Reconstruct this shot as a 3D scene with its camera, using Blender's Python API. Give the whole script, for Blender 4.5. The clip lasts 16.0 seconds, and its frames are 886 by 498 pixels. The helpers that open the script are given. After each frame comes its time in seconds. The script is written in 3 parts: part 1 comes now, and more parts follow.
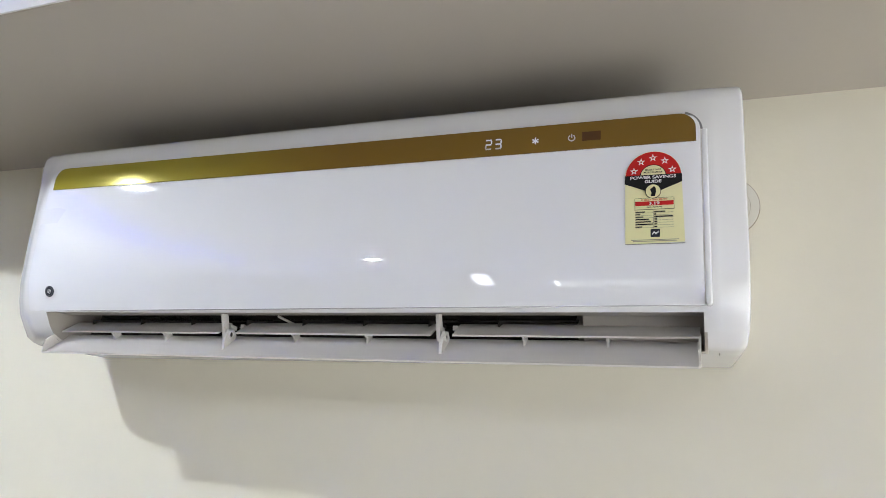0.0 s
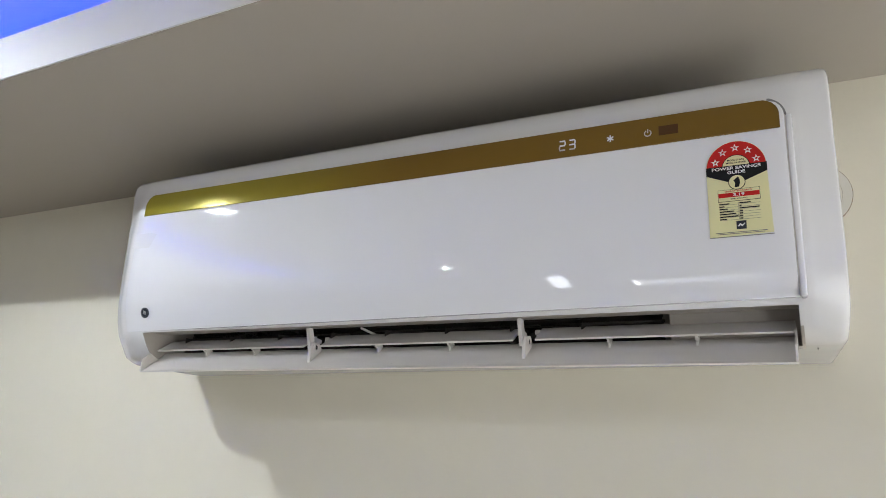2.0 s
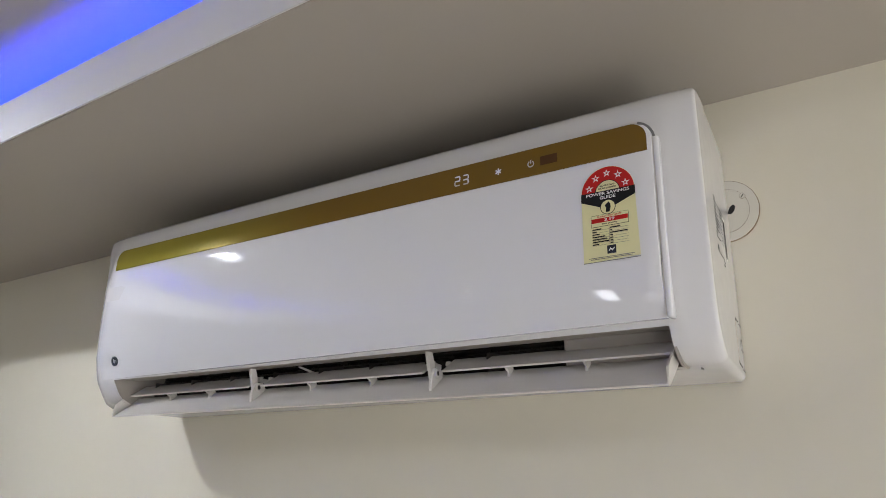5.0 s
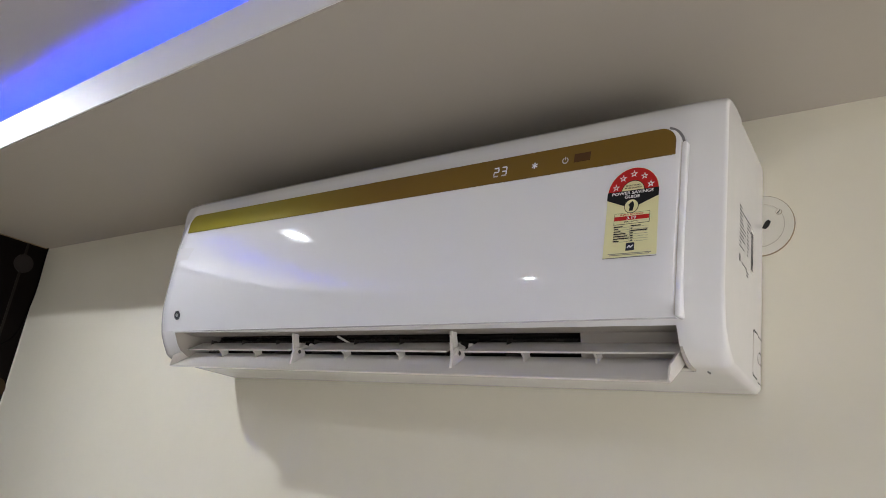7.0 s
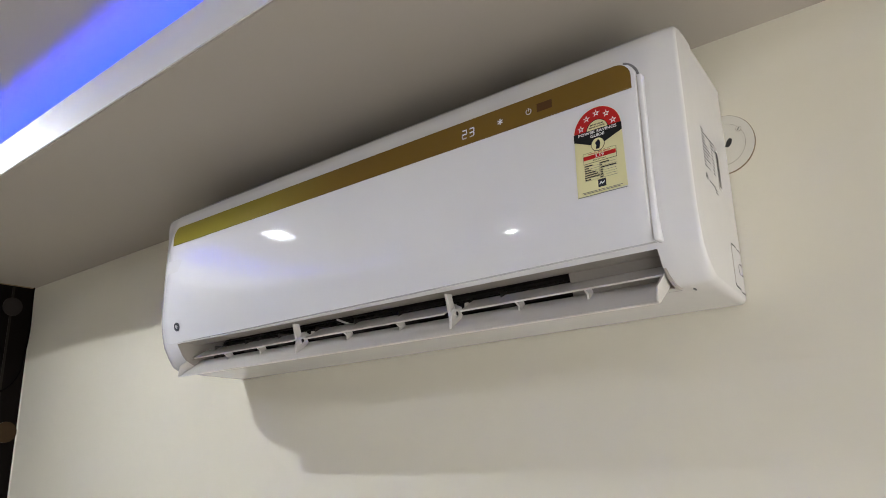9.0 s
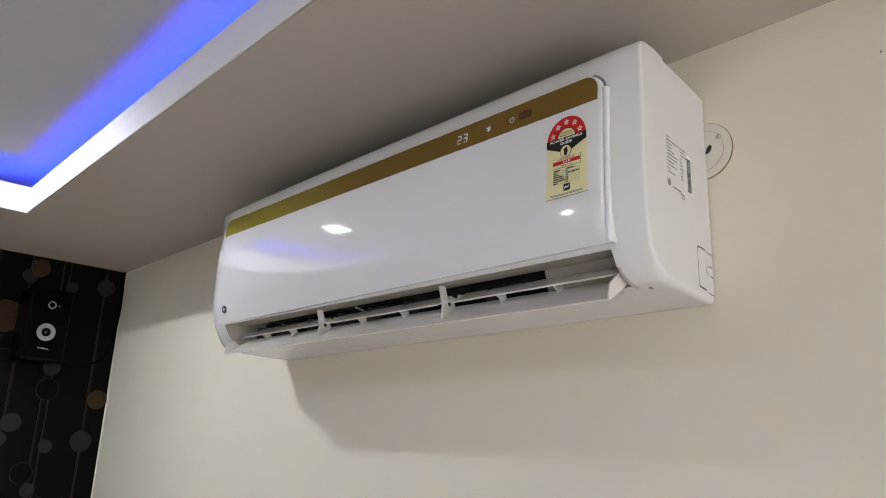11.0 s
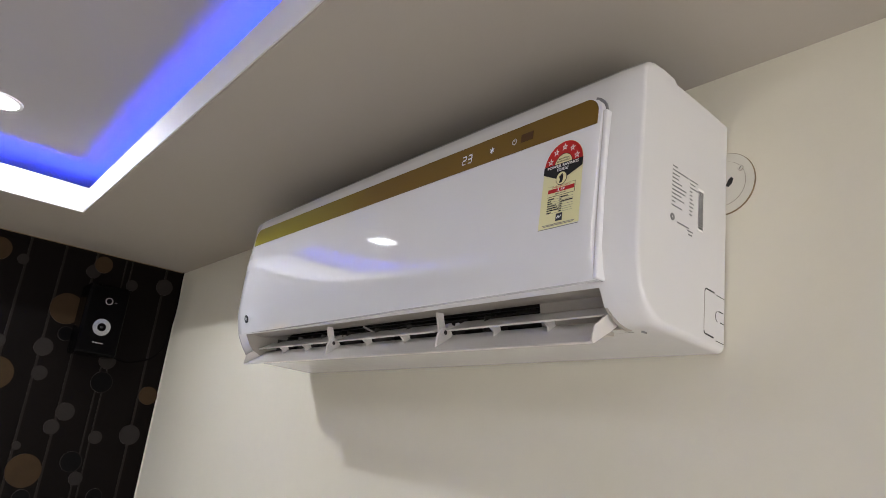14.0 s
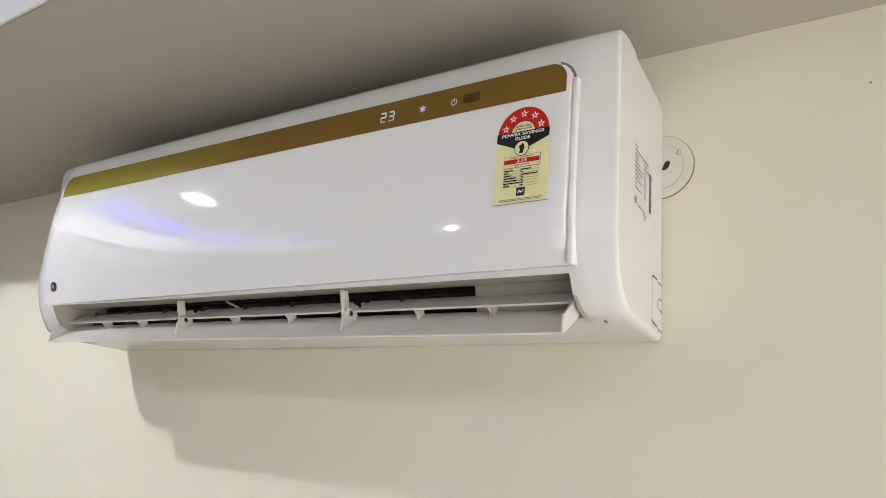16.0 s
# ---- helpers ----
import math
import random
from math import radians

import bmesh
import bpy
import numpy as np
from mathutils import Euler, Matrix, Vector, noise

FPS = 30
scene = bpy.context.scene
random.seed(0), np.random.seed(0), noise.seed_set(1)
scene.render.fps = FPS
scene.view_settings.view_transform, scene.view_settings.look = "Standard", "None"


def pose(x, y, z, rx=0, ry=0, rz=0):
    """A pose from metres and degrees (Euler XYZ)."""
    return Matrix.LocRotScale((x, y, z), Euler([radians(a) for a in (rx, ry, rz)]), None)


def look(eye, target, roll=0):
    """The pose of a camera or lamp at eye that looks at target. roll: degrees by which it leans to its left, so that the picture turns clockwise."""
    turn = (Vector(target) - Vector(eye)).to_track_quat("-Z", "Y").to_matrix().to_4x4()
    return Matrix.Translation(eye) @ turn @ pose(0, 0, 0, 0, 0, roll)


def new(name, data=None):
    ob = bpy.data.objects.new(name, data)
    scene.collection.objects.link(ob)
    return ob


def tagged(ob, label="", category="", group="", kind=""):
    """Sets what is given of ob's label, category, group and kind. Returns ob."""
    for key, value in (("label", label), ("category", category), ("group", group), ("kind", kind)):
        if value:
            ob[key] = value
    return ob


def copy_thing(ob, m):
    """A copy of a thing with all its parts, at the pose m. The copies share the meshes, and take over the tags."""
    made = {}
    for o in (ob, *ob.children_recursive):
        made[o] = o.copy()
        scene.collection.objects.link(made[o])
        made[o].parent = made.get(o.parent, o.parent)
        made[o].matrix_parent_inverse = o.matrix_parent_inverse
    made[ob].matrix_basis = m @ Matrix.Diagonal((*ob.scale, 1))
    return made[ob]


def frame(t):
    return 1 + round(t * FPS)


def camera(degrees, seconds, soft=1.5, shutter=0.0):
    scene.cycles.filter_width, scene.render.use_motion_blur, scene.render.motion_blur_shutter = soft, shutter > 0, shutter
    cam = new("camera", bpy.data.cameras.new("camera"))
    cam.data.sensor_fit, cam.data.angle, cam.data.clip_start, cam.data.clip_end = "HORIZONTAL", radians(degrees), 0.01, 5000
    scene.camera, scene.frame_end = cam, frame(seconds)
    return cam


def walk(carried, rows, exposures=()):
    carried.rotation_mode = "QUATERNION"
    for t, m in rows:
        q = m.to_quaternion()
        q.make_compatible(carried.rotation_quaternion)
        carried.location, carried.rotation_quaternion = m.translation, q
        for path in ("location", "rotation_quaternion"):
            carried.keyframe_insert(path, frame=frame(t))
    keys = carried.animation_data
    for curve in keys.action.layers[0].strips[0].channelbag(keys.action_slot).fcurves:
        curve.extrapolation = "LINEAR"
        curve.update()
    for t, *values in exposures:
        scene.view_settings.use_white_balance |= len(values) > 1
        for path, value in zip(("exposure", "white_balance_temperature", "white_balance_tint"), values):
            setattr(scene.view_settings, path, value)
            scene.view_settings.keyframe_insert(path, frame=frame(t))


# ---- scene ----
cam = camera(62.0, 16.0, soft=0.9)
PATH = [
    (0, (0.484, -0.986, 1.927), (-0.209, 0.824, 2.419), 3.5),
    (0.5, (0.469, -0.995, 1.92), (-0.244, 0.799, 2.444), 4.0),
    (1, (0.46, -1.009, 1.916), (-0.283, 0.775, 2.434), 4.4),
    (1.5, (0.448, -0.997, 1.922), (-0.405, 0.748, 2.4), 4.1),
    (2, (0.479, -0.985, 1.917), (-0.396, 0.737, 2.437), 2.3),
    (2.5, (0.522, -0.967, 1.926), (-0.368, 0.754, 2.421), 0.8),
    (3, (0.573, -0.966, 1.933), (-0.42, 0.687, 2.462), 0.6),
    (3.5, (0.609, -0.958, 1.93), (-0.438, 0.652, 2.488), 0.9),
    (4, (0.657, -0.944, 1.925), (-0.426, 0.628, 2.52), 0.2),
    (4.2, (0.666, -0.937, 1.926), (-0.404, 0.647, 2.515), -1.0),
    (6.3, (0.712, -0.886, 1.902), (-0.435, 0.647, 2.48), 8.7),
    (6.5, (0.736, -0.899, 1.89), (-0.456, 0.597, 2.475), 10.0),
    (7, (0.754, -0.897, 1.886), (-0.481, 0.559, 2.48), 8.3),
    (7.5, (0.776, -0.898, 1.88), (-0.468, 0.553, 2.469), 4.1),
    (8, (0.78, -0.9, 1.875), (-0.425, 0.584, 2.462), 0.6),
    (8.5, (0.769, -0.896, 1.865), (-0.413, 0.615, 2.428), -1.5),
    (9, (0.766, -0.915, 1.858), (-0.438, 0.585, 2.407), -1.4),
    (9.2, (0.772, -0.927, 1.854), (-0.417, 0.591, 2.386), -1.6),
    (11.3, (0.942, -0.869, 1.832), (-0.507, 0.404, 2.362), 3.8),
    (11.5, (0.944, -0.863, 1.83), (-0.526, 0.389, 2.351), 5.4),
    (12, (0.953, -0.843, 1.825), (-0.576, 0.331, 2.358), 8.1),
    (12.5, (0.95, -0.817, 1.841), (-0.548, 0.401, 2.361), 8.3),
    (13, (0.959, -0.79, 1.855), (-0.581, 0.365, 2.399), 8.1),
    (13.5, (0.97, -0.77, 1.867), (-0.559, 0.395, 2.421), 7.6),
    (14, (0.979, -0.759, 1.875), (-0.578, 0.371, 2.423), 7.2),
    (14.5, (0.963, -0.752, 1.875), (-0.54, 0.454, 2.412), 7.8),
    (15, (0.895, -0.772, 1.889), (-0.453, 0.608, 2.417), 5.5),
    (15.5, (0.809, -0.796, 1.897), (-0.42, 0.697, 2.408), 5.4),
    (16, (0.76, -0.815, 1.9), (-0.341, 0.774, 2.413), 4.7),
]
EXPOSURE = [(0, 0.25, 5935, 9.8), (1.5, 0.22, 5985, 10.8), (2, 0, 6035, 9.8), (2.5, 0.03, 6035, 11.8), (3.5, -0.24, 6085, 12.8), (7, -0.2, 6215, 12.8), (9, -0.09, 6235, 11.8), (12, -0.21, 6220, 13.8), (14, -0.17, 6240, 14.8), (15, 0.23, 6315, 10.1), (16, 0.23, 6415, 10.1)]
walk(cam, [(t, look(eye, target, roll)) for t, eye, target, roll in PATH], EXPOSURE)

# ---- light ----
world = bpy.data.worlds.new("night")
scene.world = world
world.use_nodes = True
world.node_tree.nodes["Background"].inputs[0].default_value = (0.02, 0.02, 0.025, 1)
world.node_tree.nodes["Background"].inputs[1].default_value = 0.2
DOWNLIGHT = 2300.0
COVE = 50.0
DAYLIGHT_SOUTH, DAYLIGHT_SLIM, FILL_POWER_EAST = 1.15, 7.0, 4.4



# ---- materials ----
def material(name, colour, rough=0.5, metal=0.0, coat=0.0, vary=0.06, scale=6.0, bump=0.0, bump_scale=60.0, emit=None, power=0.0, rough_vary=0.05, shine=0.5, fade=None):
    """Principled surface with two scales of colour variation, uneven gloss and fine relief."""
    m = bpy.data.materials.new(name)
    m.use_nodes = True
    nt = m.node_tree
    p = nt.nodes["Principled BSDF"]
    p.inputs["Metallic"].default_value = metal
    p.inputs["Coat Weight"].default_value = coat
    p.inputs["Coat Roughness"].default_value = 0.02
    p.inputs["Specular IOR Level"].default_value = shine
    co = nt.nodes.new("ShaderNodeTexCoord")

    def noise_node(s, detail):
        n = nt.nodes.new("ShaderNodeTexNoise")
        n.inputs["Scale"].default_value, n.inputs["Detail"].default_value = s, detail
        nt.links.new(co.outputs["Object"], n.inputs["Vector"])
        return n

    big, small = noise_node(scale, 3), noise_node(scale * 14, 4)
    blend = nt.nodes.new("ShaderNodeMath")
    blend.operation = "MULTIPLY_ADD"
    blend.inputs[1].default_value = 0.35
    nt.links.new(small.outputs[0], blend.inputs[0])
    nt.links.new(big.outputs[0], blend.inputs[2])
    ramp = nt.nodes.new("ShaderNodeMapRange")
    ramp.inputs["From Min"].default_value, ramp.inputs["From Max"].default_value = 0.35, 1.0
    ramp.inputs["To Min"].default_value, ramp.inputs["To Max"].default_value = 1 - vary, 1 + vary
    nt.links.new(blend.outputs[0], ramp.inputs["Value"])
    tint = nt.nodes.new("ShaderNodeVectorMath")
    tint.operation = "SCALE"
    tint.inputs[0].default_value = colour
    nt.links.new(ramp.outputs[0], tint.inputs["Scale"])
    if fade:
        # a smooth run from one colour to another along x
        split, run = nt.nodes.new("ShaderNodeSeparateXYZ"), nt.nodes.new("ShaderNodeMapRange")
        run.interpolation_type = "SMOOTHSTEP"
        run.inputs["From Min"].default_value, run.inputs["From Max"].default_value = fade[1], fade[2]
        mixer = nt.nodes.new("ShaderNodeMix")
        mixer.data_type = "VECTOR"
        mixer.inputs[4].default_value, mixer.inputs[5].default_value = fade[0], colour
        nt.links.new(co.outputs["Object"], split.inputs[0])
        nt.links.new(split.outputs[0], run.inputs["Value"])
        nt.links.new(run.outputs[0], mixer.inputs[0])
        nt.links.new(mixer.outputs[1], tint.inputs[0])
    nt.links.new(tint.outputs[0], p.inputs["Base Color"])
    gloss = nt.nodes.new("ShaderNodeMapRange")
    gloss.inputs["To Min"].default_value, gloss.inputs["To Max"].default_value = max(0.0, rough - rough_vary), rough + rough_vary
    nt.links.new(small.outputs[0], gloss.inputs["Value"])
    nt.links.new(gloss.outputs[0], p.inputs["Roughness"])
    if bump:
        relief = noise_node(bump_scale, 5)
        b = nt.nodes.new("ShaderNodeBump")
        b.inputs["Strength"].default_value, b.inputs["Distance"].default_value = bump, 0.002
        nt.links.new(relief.outputs[0], b.inputs["Height"])
        nt.links.new(b.outputs[0], p.inputs["Normal"])
    if emit:
        p.inputs["Emission Color"].default_value = (*emit, 1)
        p.inputs["Emission Strength"].default_value = power
    return m


WALL = material("cream_emulsion", (0.765, 0.722, 0.592), 0.42, vary=0.035, scale=2.5, bump=0.12, bump_scale=90, rough_vary=0.08)
# unseen walls kept dark so less light bounces onto the soffit
DARK_UNSEEN = material("dark_unseen_wall", (0.13, 0.112, 0.098), 0.5, vary=0.05, scale=2.5, bump=0.1, bump_scale=90)
# soffit colour lowered to carry underside shade; the lit upstand stays white
SOFFIT = material("shaded_ceiling_paint", (0.455, 0.415, 0.355), 0.65, vary=0.03, scale=2.0, bump=0.06, bump_scale=70)
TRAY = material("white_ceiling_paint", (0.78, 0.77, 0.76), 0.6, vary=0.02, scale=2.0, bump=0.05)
CEILING = material("grey_white_ceiling_paint", (0.52, 0.495, 0.515), 0.6, vary=0.02, scale=2.0, bump=0.05)
FLOOR = material("beige_floor_tile", (0.21, 0.175, 0.145), 0.25, vary=0.08, scale=3.0)
PAPER = material("dark_wallpaper", (0.0026, 0.0015, 0.0010), 0.5, vary=0.25, scale=5.0, bump=0.08, bump_scale=220, shine=0.06)
PAPER_TAN = material("wallpaper_tan", (0.036, 0.022, 0.011), 0.45, vary=0.15, scale=20, shine=0.06)
PAPER_GREY = material("wallpaper_grey", (0.021, 0.0175, 0.016), 0.45, vary=0.1, scale=20, shine=0.06)
PAPER_LINE = material("wallpaper_line", (0.015, 0.012, 0.0105), 0.45, vary=0.2, scale=12, shine=0.06)
PAPER_BLACK = material("wallpaper_black", (0.0012, 0.0012, 0.0012), 0.3, vary=0.1, shine=0.06)
GLOSS = material("gloss_white_plastic", (0.80, 0.795, 0.806), 0.012, coat=0.8, vary=0.008, scale=3, rough_vary=0.006)
SHELL = material("white_shell_plastic", (0.725, 0.715, 0.705), 0.20, coat=0.5, vary=0.012, scale=4, rough_vary=0.03, shine=0.4)
# white duct plastic with the outlet's inner shade put into its colour
INNER = material("inner_plastic_shaded", (0.37, 0.338, 0.295), 0.4, vary=0.04, scale=10)
VANE = material("vane_white_plastic", (0.655, 0.622, 0.575), 0.3, vary=0.025, scale=12)
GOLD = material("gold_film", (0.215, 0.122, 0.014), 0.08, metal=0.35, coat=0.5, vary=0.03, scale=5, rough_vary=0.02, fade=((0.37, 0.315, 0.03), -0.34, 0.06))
SENSOR = material("dark_sensor_window", (0.07, 0.03, 0.008), 0.1, vary=0.02)
BLACK = material("black_plastic", (0.012, 0.011, 0.011), 0.35, vary=0.2, scale=20)
FAN = material("dark_fan_plastic", (0.036, 0.032, 0.029), 0.22, vary=0.3, scale=30)
GAP = material("dark_gap", (0.03, 0.027, 0.024), 0.8, vary=0.1)
GLOSS_BLACK = material("gloss_black", (0.0022, 0.0020, 0.0020), 0.1, vary=0.1, shine=0.06)
SILVER = material("silver_metal", (0.72, 0.72, 0.74), 0.22, metal=0.9, vary=0.05, scale=30)
GILT = material("gilded_wood", (0.55, 0.33, 0.07), 0.35, metal=0.5, vary=0.3, scale=30, bump=0.3, bump_scale=120)
PICTURE = material("dark_picture", (0.05, 0.04, 0.03), 0.2, vary=0.3, scale=9)
INK = material("black_ink", (0.009, 0.009, 0.010), 0.45, vary=0.05, shine=0.2)
GREY_INK = material("grey_ink", (0.17, 0.17, 0.17), 0.5, vary=0.15, scale=200)
RED = material("red_print", (0.52, 0.014, 0.012), 0.4, vary=0.05, shine=0.25)
YELLOW = material("yellow_paper", (0.78, 0.74, 0.40), 0.42, vary=0.03, scale=30)
WHITE_INK = material("white_print", (0.85, 0.84, 0.82), 0.4, vary=0.02)
NAVY = material("navy_print", (0.008, 0.012, 0.022), 0.35, vary=0.05)
LED = material("display_led", (0.4, 0.4, 0.4), 0.4, emit=(0.90, 0.93, 1.0), power=0.24)
LED_DIM = material("display_led_dim", (0.35, 0.33, 0.3), 0.4, emit=(0.95, 0.9, 0.85), power=0.05)
DIFFUSER = material("downlight_diffuser", (0.9, 0.9, 0.9), 0.4, emit=(0.955, 0.985, 1.0), power=DOWNLIGHT)
STRIP = material("blue_led_strip", (0.2, 0.2, 0.9), 0.4, emit=(0.020, 0.060, 1.0), power=COVE)
# two glowing rings that imitate the bloom round the small lamp core
HALO = material("downlight_bloom_edge", (0.9, 0.9, 0.9), 0.4, emit=(0.965, 0.985, 1.0), power=5.0)
HALO_INNER = material("downlight_bloom_ring", (0.9, 0.9, 0.9), 0.4, emit=(0.965, 0.985, 1.0), power=40.0)
DAY_SOUTH = material("shaded_daylight", (0.8, 0.8, 0.8), 0.9, emit=(0.95, 0.98, 1.0), power=DAYLIGHT_SOUTH)
DAY_SLIM = material("bright_daylight", (0.8, 0.8, 0.8), 0.9, emit=(0.97, 0.98, 1.0), power=DAYLIGHT_SLIM)
# glow of the added east opening, fill for the unit's right side
FILL_EAST = material("east_fill_glow", (0.8, 0.8, 0.8), 0.9, emit=(1.0, 0.978, 0.915), power=FILL_POWER_EAST)
CAP = material("cream_cap_plastic", (0.72, 0.69, 0.60), 0.35, vary=0.04, scale=25)
GRIME = material("brown_grime", (0.25, 0.18, 0.10), 0.7, vary=0.3, scale=60)


# ---- builders ----
def link(name, bm, mat, parent=None, smooth=False):
    bmesh.ops.recalc_face_normals(bm, faces=bm.faces)
    me = bpy.data.meshes.new(name)
    bm.to_mesh(me)
    bm.free()
    me.materials.append(mat)
    for f in me.polygons:
        f.use_smooth = smooth
    ob = new(name, me)
    if parent:
        ob.parent = parent
    return ob


def part(name, bm, mat, parent, label="", smooth=False):
    ob = link(name, bm, mat, parent, smooth)
    return tagged(ob, label) if label else ob


def box(x0, x1, y0, y1, z0, z1, bevel=0.0, segments=2):
    bm = bmesh.new()
    bmesh.ops.create_cube(bm, size=1, matrix=Matrix.Translation(((x0 + x1) / 2, (y0 + y1) / 2, (z0 + z1) / 2)) @ Matrix.Diagonal((x1 - x0, y1 - y0, z1 - z0, 1)))
    if bevel:
        bmesh.ops.bevel(bm, geom=bm.edges[:], offset=bevel, segments=segments, affect="EDGES", profile=0.5)
    return bm


def prism(points, m, depth, bevel=0.0):
    """A flat outline (u, v) pushed out by depth along the third axis of m."""
    bm = bmesh.new()
    low = [bm.verts.new((u, v, 0)) for u, v in points]
    top = [bm.verts.new((u, v, depth)) for u, v in points]
    bm.faces.new(low[::-1])
    edge = bm.faces.new(top)
    n = len(points)
    for i in range(n):
        bm.faces.new((low[i], low[(i + 1) % n], top[(i + 1) % n], top[i]))
    if bevel:
        bmesh.ops.bevel(bm, geom=list(edge.edges), offset=bevel, segments=2, affect="EDGES", profile=0.5)
    bm.transform(m)
    return bm


def ring(m, r0, r1, depth, n=40, a0=0.0, a1=360.0):
    """A flat ring or arc with depth; r0 = 0 gives a disc sector."""
    bm = bmesh.new()
    full = abs(a1 - a0) >= 360
    steps = n if full else n + 1
    rows = []
    for i in range(steps):
        a = radians(a0 + (a1 - a0) * i / n)
        c, s = math.cos(a), math.sin(a)
        rows.append([bm.verts.new((r * c, r * s, z)) for r, z in ((r0, 0), (r1, 0), (r1, depth), (r0, depth))])
    for i in range(n):
        a, b = rows[i], rows[(i + 1) % steps]
        for k in range(4):
            bm.faces.new((a[k], b[k], b[(k + 1) % 4], a[(k + 1) % 4]))
    if not full:
        bm.faces.new(rows[0])
        bm.faces.new(rows[-1][::-1])
    bm.transform(m)
    bmesh.ops.remove_doubles(bm, verts=bm.verts, dist=1e-6)
    return bm


def disc(m, r, depth, n=40):
    return prism([(r * math.cos(2 * math.pi * i / n), r * math.sin(2 * math.pi * i / n)) for i in range(n)], m, depth)


def dome(m, r, low, rise, n=28, rings=6):
    """A shallow rounded cap on a short cylinder."""
    bm = bmesh.new()
    rows = []
    for z, q in [(0.0, r), (low, r)] + [(low + rise * math.sin(math.pi / 2 * k / rings), r * math.cos(math.pi / 2 * k / rings)) for k in range(1, rings)]:
        rows.append([bm.verts.new((q * math.cos(2 * math.pi * i / n), q * math.sin(2 * math.pi * i / n), z)) for i in range(n)])
    tip = bm.verts.new((0, 0, low + rise))
    for a, b in zip(rows, rows[1:]):
        for i in range(n):
            bm.faces.new((a[i], a[(i + 1) % n], b[(i + 1) % n], b[i]))
    for i in range(n):
        bm.faces.new((rows[-1][i], rows[-1][(i + 1) % n], tip))
    bm.faces.new(rows[0][::-1])
    bm.transform(m)
    return bm


def words(name, text, m, height, mat, parent, width=None):
    """Raised letters from the built-in font, centred at m, as a mesh."""
    cu = bpy.data.curves.new(name, "FONT")
    cu.body, cu.size, cu.extrude, cu.align_x, cu.align_y = text, 1.0, 0.004, "CENTER", "CENTER"
    cu.offset = 0.022
    tmp = bpy.data.objects.new(name, cu)
    me = bpy.data.meshes.new_from_object(tmp)
    bpy.data.objects.remove(tmp)
    xs, ys = [v.co.x for v in me.vertices], [v.co.y for v in me.vertices]
    k = height / (max(ys) - min(ys))
    kx = width / (max(xs) - min(xs)) if width else k
    cx, cy = (max(xs) + min(xs)) / 2, (max(ys) + min(ys)) / 2
    me.transform(m @ Matrix.Diagonal((kx, k, k, 1)) @ Matrix.Translation((-cx, -cy, 0.004)))
    me.materials.append(mat)
    ob = new(name, me)
    ob.parent = parent
    return ob


def rounded(w, h, r, n=6):
    """Outline of a rectangle with round corners, its lower left corner at (0, 0)."""
    pts = []
    for cx, cy, a in ((w - r, r, -90), (w - r, h - r, 0), (r, h - r, 90), (r, r, 180)):
        for i in range(n + 1):
            b = radians(a + 90 * i / n)
            pts.append((cx + r * math.cos(b), cy + r * math.sin(b)))
    return pts


def curve_tube(name, points, radius, mat, parent=None):
    cu = bpy.data.curves.new(name, "CURVE")
    cu.dimensions, cu.bevel_depth, cu.bevel_resolution = "3D", radius, 2
    sp = cu.splines.new("BEZIER")
    sp.bezier_points.add(len(points) - 1)
    for b, p in zip(sp.bezier_points, points):
        b.co, b.handle_left_type, b.handle_right_type = p, "AUTO", "AUTO"
    tmp = bpy.data.objects.new(name, cu)
    me = bpy.data.meshes.new_from_object(tmp)
    bpy.data.objects.remove(tmp)
    me.materials.append(mat)
    ob = new(name, me)
    if parent:
        ob.parent = parent
    return ob


# ---- room ----
WEST, EAST, SOUTH, SOFFIT_Z, TOP_Z = -1.545, 2.6, -3.7, 2.387, 2.505


def structure(name, bm, mat, label, category):
    return tagged(link(name, bm, mat), label, category, kind="structure")


structure("wall_north", box(WEST - 0.15, EAST + 0.15, 0, 0.15, 0, 2.7), WALL, "cream painted wall with slightly uneven satin emulsion", "wall")
wall_west = structure("wall_west", box(WEST - 0.15, WEST, SOUTH, 0, 0, 2.7), PAPER, "wall with dark brown wallpaper of circles and stripes", "wall")
WIN, WIN_SLIM, FILL_OPENING_EAST = (-0.50, 0.32, 0.55, 1.22), (-0.99, -0.80, 0.85, 1.92), (-3.55, -0.15, 0.10, 1.80)


def wall_with_window(x0, x1, y0, y1, z1, *wins):
    """A thick wall with openings right through it, in order along the wall."""
    bm = bmesh.new()
    pieces, start = [], x0
    for a, b, c, d in wins:
        pieces += [(start, a, 0, z1), (a, b, 0, c), (a, b, d, z1)]
        start = b
    for p in pieces + [(start, x1, 0, z1)]:
        o = box(p[0], p[1], y0, y1, p[2], p[3])
        me = bpy.data.meshes.new("piece")
        o.to_mesh(me)
        o.free()
        bm.from_mesh(me)
        bpy.data.meshes.remove(me)
    return bm


structure("wall_south", wall_with_window(WEST - 0.15, EAST + 0.15, SOUTH - 0.15, SOUTH, 2.7, WIN_SLIM, WIN), DARK_UNSEEN, "unseen plain wall with two windows, kept dark taupe to cut bounce", "wall")
east = structure("wall_east", wall_with_window(SOUTH, 0, -0.15, 0, 2.7, FILL_OPENING_EAST), DARK_UNSEEN, "unseen plain wall kept dark taupe, with an added wide fill window", "wall")
east.matrix_world = pose(EAST, 0, 0, 0, 0, 90)


